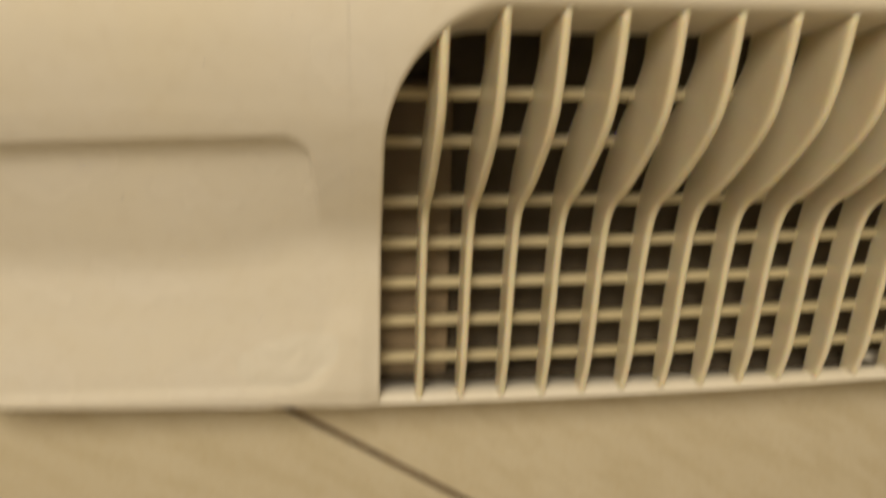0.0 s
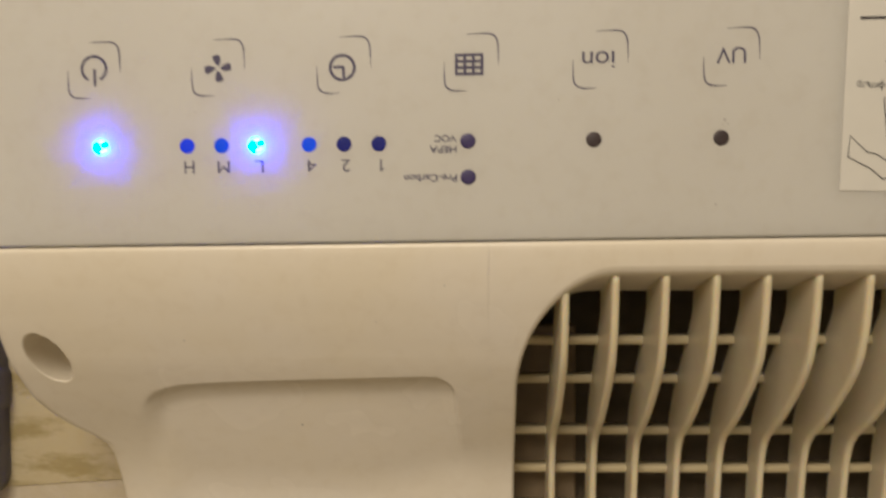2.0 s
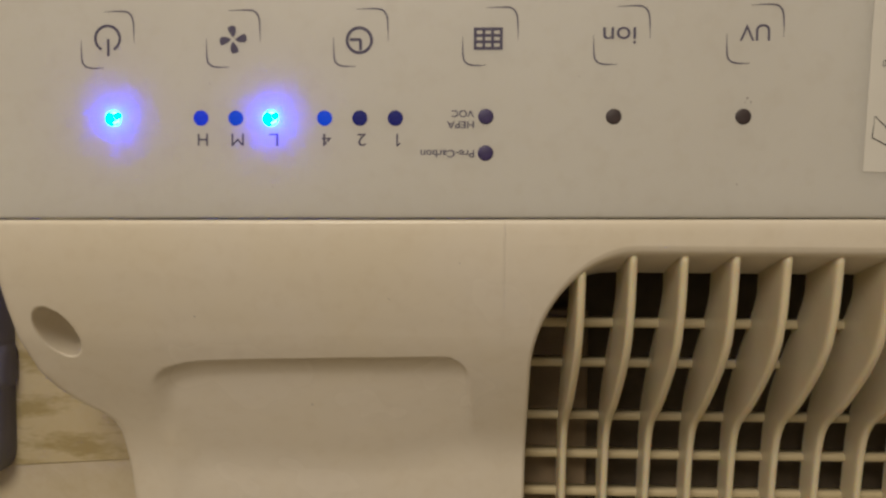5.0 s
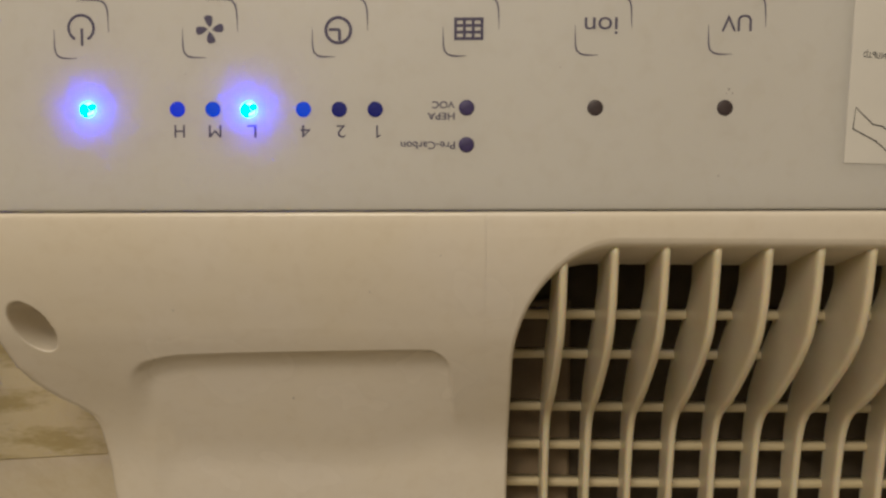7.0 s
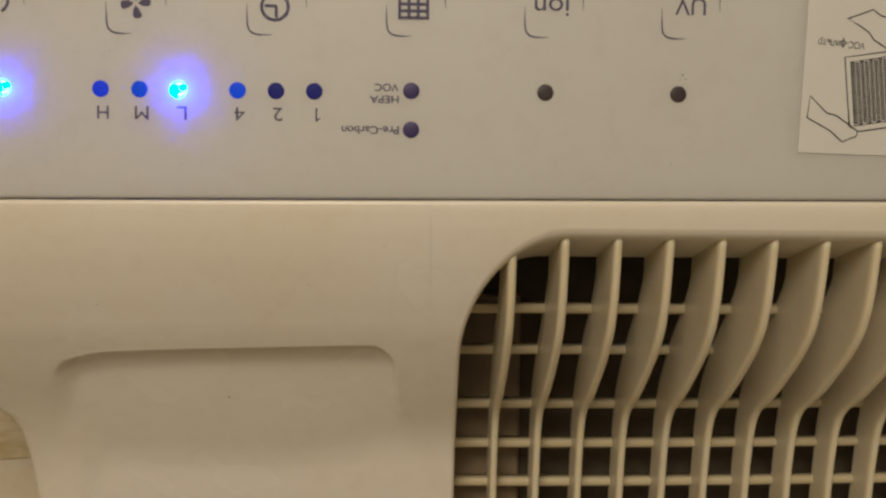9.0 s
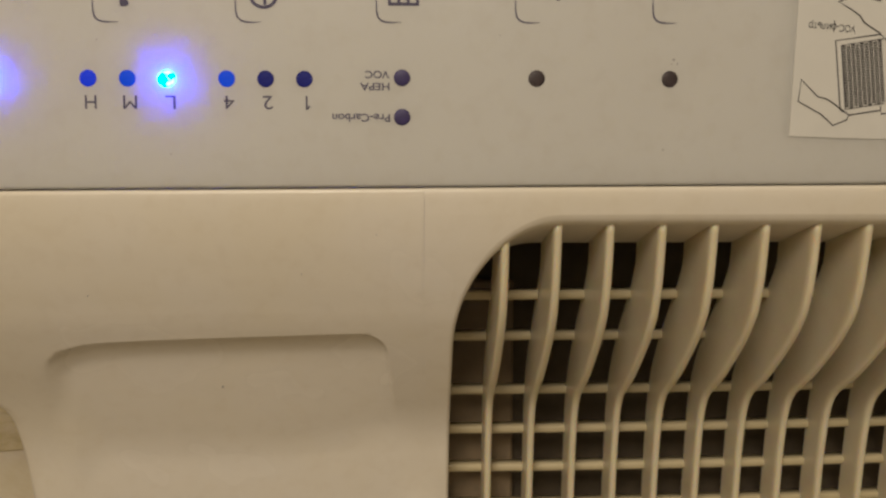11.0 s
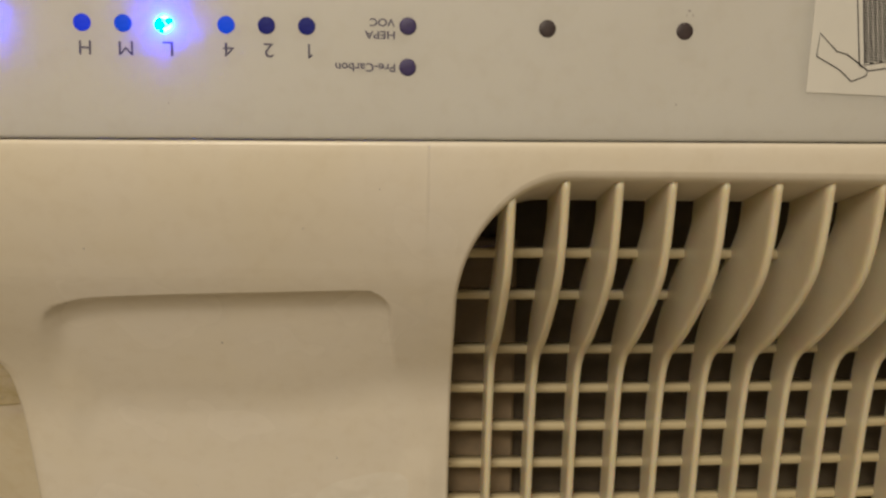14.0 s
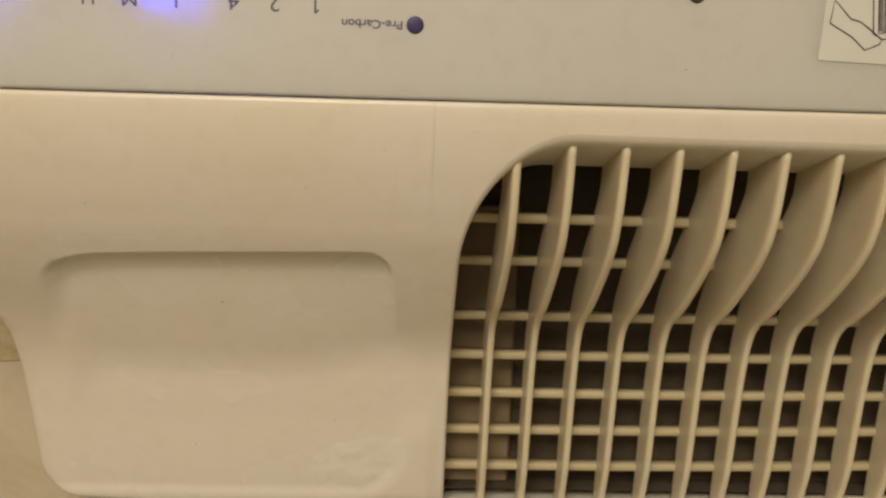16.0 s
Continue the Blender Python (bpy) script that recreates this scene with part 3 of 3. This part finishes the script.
def build_lamps(parent):
    spec = [(0.0, 0.0, LED_ON), (D - E, 0, LED_MID), (D, 0, LED_LOW), (D + E, 0, LED_ON), (2 * D - E, 0, LED_LOW), (2 * D, 0, LED_FAINT), (2 * D + E, 0, LED_FAINT),
            (3 * D, 0.0005, LED_OFF_BLUE), (3 * D, -0.0110, LED_OFF_BLUE), (4 * D, 0.0005, LED_OFF), (5 * D, 0.0005, LED_OFF)]
    meshes = {}
    for x, y, mat in spec:
        if mat.name not in meshes:
            rows = []
            lit = mat is LED_ON
            for r, z in ((0.0, 0.0011), (0.0008, 0.00105), (0.0015, 0.0008), (0.0021, 0.0004), (0.00245, 0.0), (0.00245, -0.0012)):
                zz = z * 1.5 if lit else (z * 0.2 if z > 0 else z)
                rows.append([(r * math.cos(2 * math.pi * i / 28), r * math.sin(2 * math.pi * i / 28), zz + (0.0 if lit else 0.0001)) for i in range(29)])
            vs, fs = sheet(rows)
            meshes[mat.name] = mesh_from("indicator_lamp", vs, fs, mat, True)
        lab = {"lit_blue_lens": "bright blue lit indicator lamp", "dim_blue_lens": "unlit indicator lamp, dim blue from leaked light", "deep_blue_lens": "unlit indicator lamp, deep blue from leaked light", "faint_blue_lens": "unlit indicator lamp, faint blue from leaked light"}.get(mat.name, "dark unlit indicator lamp")
        link("indicator_lamp", meshes[mat.name], parent, lab, (x, y, TOP))


def build_sticker(parent):
    z = TOP + 0.0003
    c = [(0.2368, -0.0164), (0.3330, -0.0190), (0.3352, 0.0560), (0.2397, 0.0590)]
    vs = [(x, y, TOP + 0.00005) for x, y in c] + [(x, y, z) for x, y in c]
    fs = [(4, 5, 6, 7), (0, 1, 5, 4), (1, 2, 6, 5), (2, 3, 7, 6), (3, 0, 4, 7)]
    st = link("filter_sticker", mesh_from("filter_sticker", vs, fs, PAPER), parent, "white paper sticker with a printed filter diagram")
    zp = z + 0.00008
    w = 0.00040
    lettering("sticker_word", "VOC-", 0.25310, 0.0157, 0.0022, 0.0056, BLACK_INK, st, zp, 176)
    printed("sticker_word", [ring(0.24935, 0.0163, 0.00072, 0.00030), outline_path([(0.24925, 0.0147), (0.24945, 0.0180)], 0.00030)], BLACK_INK, st, zp)
    lettering("sticker_word", "ил", 0.24700, 0.0163, 0.0017, 0.0027, BLACK_INK, st, zp, 176)
    printed("sticker_word", [ring(0.24480, 0.0170, 0.00038, 0.00024), outline_path([(0.24524, 0.0157), (0.24530, 0.0175)], 0.00024)], BLACK_INK, st, zp)
    lettering("sticker_word", "тр", 0.24295, 0.0170, 0.0024, 0.0025, BLACK_INK, st, zp, 176)
    printed("sticker_line", [rect(0.2425, 0.0367, 0.2550, 0.0376)], BLACK_INK, st, zp)
    # plain outlines beside the drawn filter
    printed("outline_shape", [outline_path([(0.2635, 0.0239), (0.2606, 0.0245), (0.2581, 0.0263), (0.2504, 0.0235), (0.2542, 0.0215), (0.2571, 0.0196), (0.2586, 0.0174), (0.2637, 0.0143)], w)], BLACK_INK, st, zp)
    printed("outline_shape", [outline_path([(0.2399, 0.0006), (0.2452, -0.0046), (0.2480, -0.0052), (0.2513, -0.0074), (0.2548, -0.0099), (0.2544, -0.0114), (0.2501, -0.0131), (0.2462, -0.0097), (0.2392, -0.0060)], w, True)], BLACK_INK, st, zp)
    printed("filter_outline", [outline_path([(0.2532, -0.0090), (0.2522, -0.0085), (0.2500, 0.0121), (0.2638, 0.0141), (0.2649, 0.0127), (0.2860, 0.0156), (0.2885, -0.0072), (0.2648, -0.0096), (0.2646, -0.0072)], w),
                               outline_path([(0.2549, -0.0100), (0.2648, -0.0085)], w)], BLACK_INK, st, zp)
    # woven filter face: slanted dashes in columns, in two panels
    o, e1, e2 = Vector((0.2518, 0.0107)), Vector((0.0330, 0.0052)), Vector((0.0019, -0.0190))
    shapes = []
    cols, rows = 24, 24
    for i in range(cols):
        u = (i + 0.5) / cols
        if 0.385 < u < 0.44:
            continue
        for j in range(rows):
            v = (j + 0.5 + 0.5 * (i % 2)) / (rows + 0.6)
            if u > 0.44 and (v < 0.16 or v > 0.76):
                continue
            p = o + e1 * u + e2 * v
            tilt = 0.00010 if i % 2 else -0.00004
            hw, hh = 0.00060, 0.00027
            shapes.append(([(p.x - hw, p.y - hh - tilt), (p.x + hw, p.y - hh + tilt), (p.x + hw, p.y + hh + tilt), (p.x - hw, p.y + hh - tilt)], [(0, 1, 2, 3)]))
    printed("filter_weave", shapes, BLACK_INK, st, zp)
    printed("filter_edge", [outline_path([tuple(o + e2), tuple(o), tuple(o + e1 * 0.39)], 0.00028), outline_path([tuple(o + e2 + e1 * 0.36), tuple(o + e2)], 0.00028)], BLACK_INK, st, zp + 0.00006)


def build_housing(parent):
    bm = box_bm(0.004, 2 * BODY_MID - 0.004, -0.1795, 0.43, 0.0, 0.0036, 0.001, 2)
    part("back_plate", bm, HOUSE, parent, "white plastic back plate resting on the floor")
    for a, b in ((0.004, 0.009), (2 * BODY_MID - 0.009, 2 * BODY_MID - 0.004)):
        part("foot_rail", box_bm(a, b, -0.17, 0.43, 0.0038, 0.02, 0.001, 1), HOUSE, parent)
    # walls of the casing under the panel
    for side in (0, 1):
        rows = []
        for y in spaced(-0.026, 0.4300, 0.012):
            a, b = left_edge(y) + 0.0012, left_edge(y) + 0.0042
            if side:
                a, b = 2 * BODY_MID - b, 2 * BODY_MID - a
            lo, hi = 0.0012, TOP - 0.027
            rows.append([(a, y, lo), (a, y, hi), (b, y, hi), (b, y, lo), (a, y, lo)])
        vs, fs = sheet(rows)
        k = len(vs)
        fs += [(0, 1, 2, 3), (k - 5, k - 4, k - 3, k - 2)]
        link("side_wall", mesh_from("side_wall", vs, fs, HOUSE), parent)
    part("end_wall", box_bm(left_edge(0.43) + 0.006, right_edge(0.43) - 0.006, 0.4305, 0.4345, 0.0012, TOP - 0.027, 0.001, 1), HOUSE, parent)


def build_purifier():
    root = tagged(new("air_purifier"), "white plastic air purifier lying on its back, blue lamps lit", "air purifier")
    build_housing(root)
    panel = build_panel(root)
    build_handle(root)
    build_frame(root)
    build_grille(root)
    build_printing(panel)
    build_lamps(root)
    build_sticker(root)
    # specks of dirt on the moulding
    for x, y, r in ((0.057, -0.101, 0.00035), (0.0886, -0.0585, 0.0002), (0.022, -0.0655, 0.00025), (0.094, -0.1505, 0.0003), (0.041, -0.1620, 0.0002), (0.112, -0.0462, 0.0002)):
        pts = [(u, v, body_height(u, v) + 0.00012) for u, v in disc(x, y, r, 7)[0]]
        link("dirt_speck", mesh_from("dirt_speck", pts, [tuple(range(7))], INK_FADED), root)
    # wrinkled film stuck on the corner of the lower pad
    rows = []
    for i in range(12):
        row = []
        for j in range(41):
            t = 2 * math.pi * j / 40
            r = (i / 11) * (1 + 0.10 * math.sin(2 * t + 1) + 0.06 * math.sin(3 * t))
            x, y = 0.1030 + 0.0175 * r * math.cos(t), -0.1690 + 0.0125 * r * math.sin(t) + 0.0030 * r * math.cos(t)
            row.append((x, y, body_height(x, y) + 0.00012 * (1 - (i / 11) ** 4)))
        rows.append(row)
    vs, fs = sheet(rows)
    link("film_patch", mesh_from("film_patch", vs, fs, FILM, True), root, "small patch of wrinkled clear film")
    return root


# ---- things beside it ----
def rounded_slab(x0, x1, y0, y1, z0, z1, r, bevel):
    bm = bmesh.new()
    pts = []
    for cx, cy, a in ((x1 - r, y1 - r, 0), (x0 + r, y1 - r, 90), (x0 + r, y0 + r, 180), (x1 - r, y0 + r, 270)):
        for i in range(9):
            t = radians(a + 90 * i / 8)
            pts.append((cx + r * math.cos(t), cy + r * math.sin(t)))
    lower = [bm.verts.new((x, y, z0)) for x, y in pts]
    f = bm.faces.new(lower)
    ext = bmesh.ops.extrude_face_region(bm, geom=[f])
    top = [v for v in ext["geom"] if isinstance(v, bmesh.types.BMVert)]
    for v in top:
        v.co.z = z1
    edges = [e for e in bm.edges if abs(e.verts[0].co.z - z1) < 1e-6 and abs(e.verts[1].co.z - z1) < 1e-6]
    bmesh.ops.bevel(bm, geom=edges, offset=bevel, segments=4, affect="EDGES", profile=0.5)
    return bm


def build_neighbours():
    bm = box_bm(-0.50, -0.006, -0.1425, 0.42, 0.0002, 0.0008, 0.0002, 1)
    for v in bm.verts:
        if v.co.y < 0:
            v.co.y += 0.07 * (v.co.x + 0.07)      # its edge runs slightly askew
    slab = part("stone_slab", bm, SLAB, None)
    tagged(slab, "thin olive-veined stone slab lying on the floor tiles", "slab")
    case = tagged(new("grey_case"), "dark grey-blue plastic case with rounded corners on the floor", "case")
    part("shell", rounded_slab(-0.30, -0.0880, -0.1470, 0.3100, 0.0009, 0.0150, 0.011, 0.0035), GREY, case, smooth=True)
    part("bumper", rounded_slab(-0.104, -0.0864, -0.110, -0.086, 0.0020, 0.0148, 0.007, 0.0034), GREY, case, "rounded bumper", smooth=True)
    box = part("pale_box", rounded_slab(-0.29, -0.0780, 0.0180, 0.30, 0.0151, 0.030, 0.004, 0.003), PALE, None, smooth=True)
    tagged(box, "pale bluish-white plastic box lying on the grey case", "box")


build_purifier()
build_neighbours()
build_room()
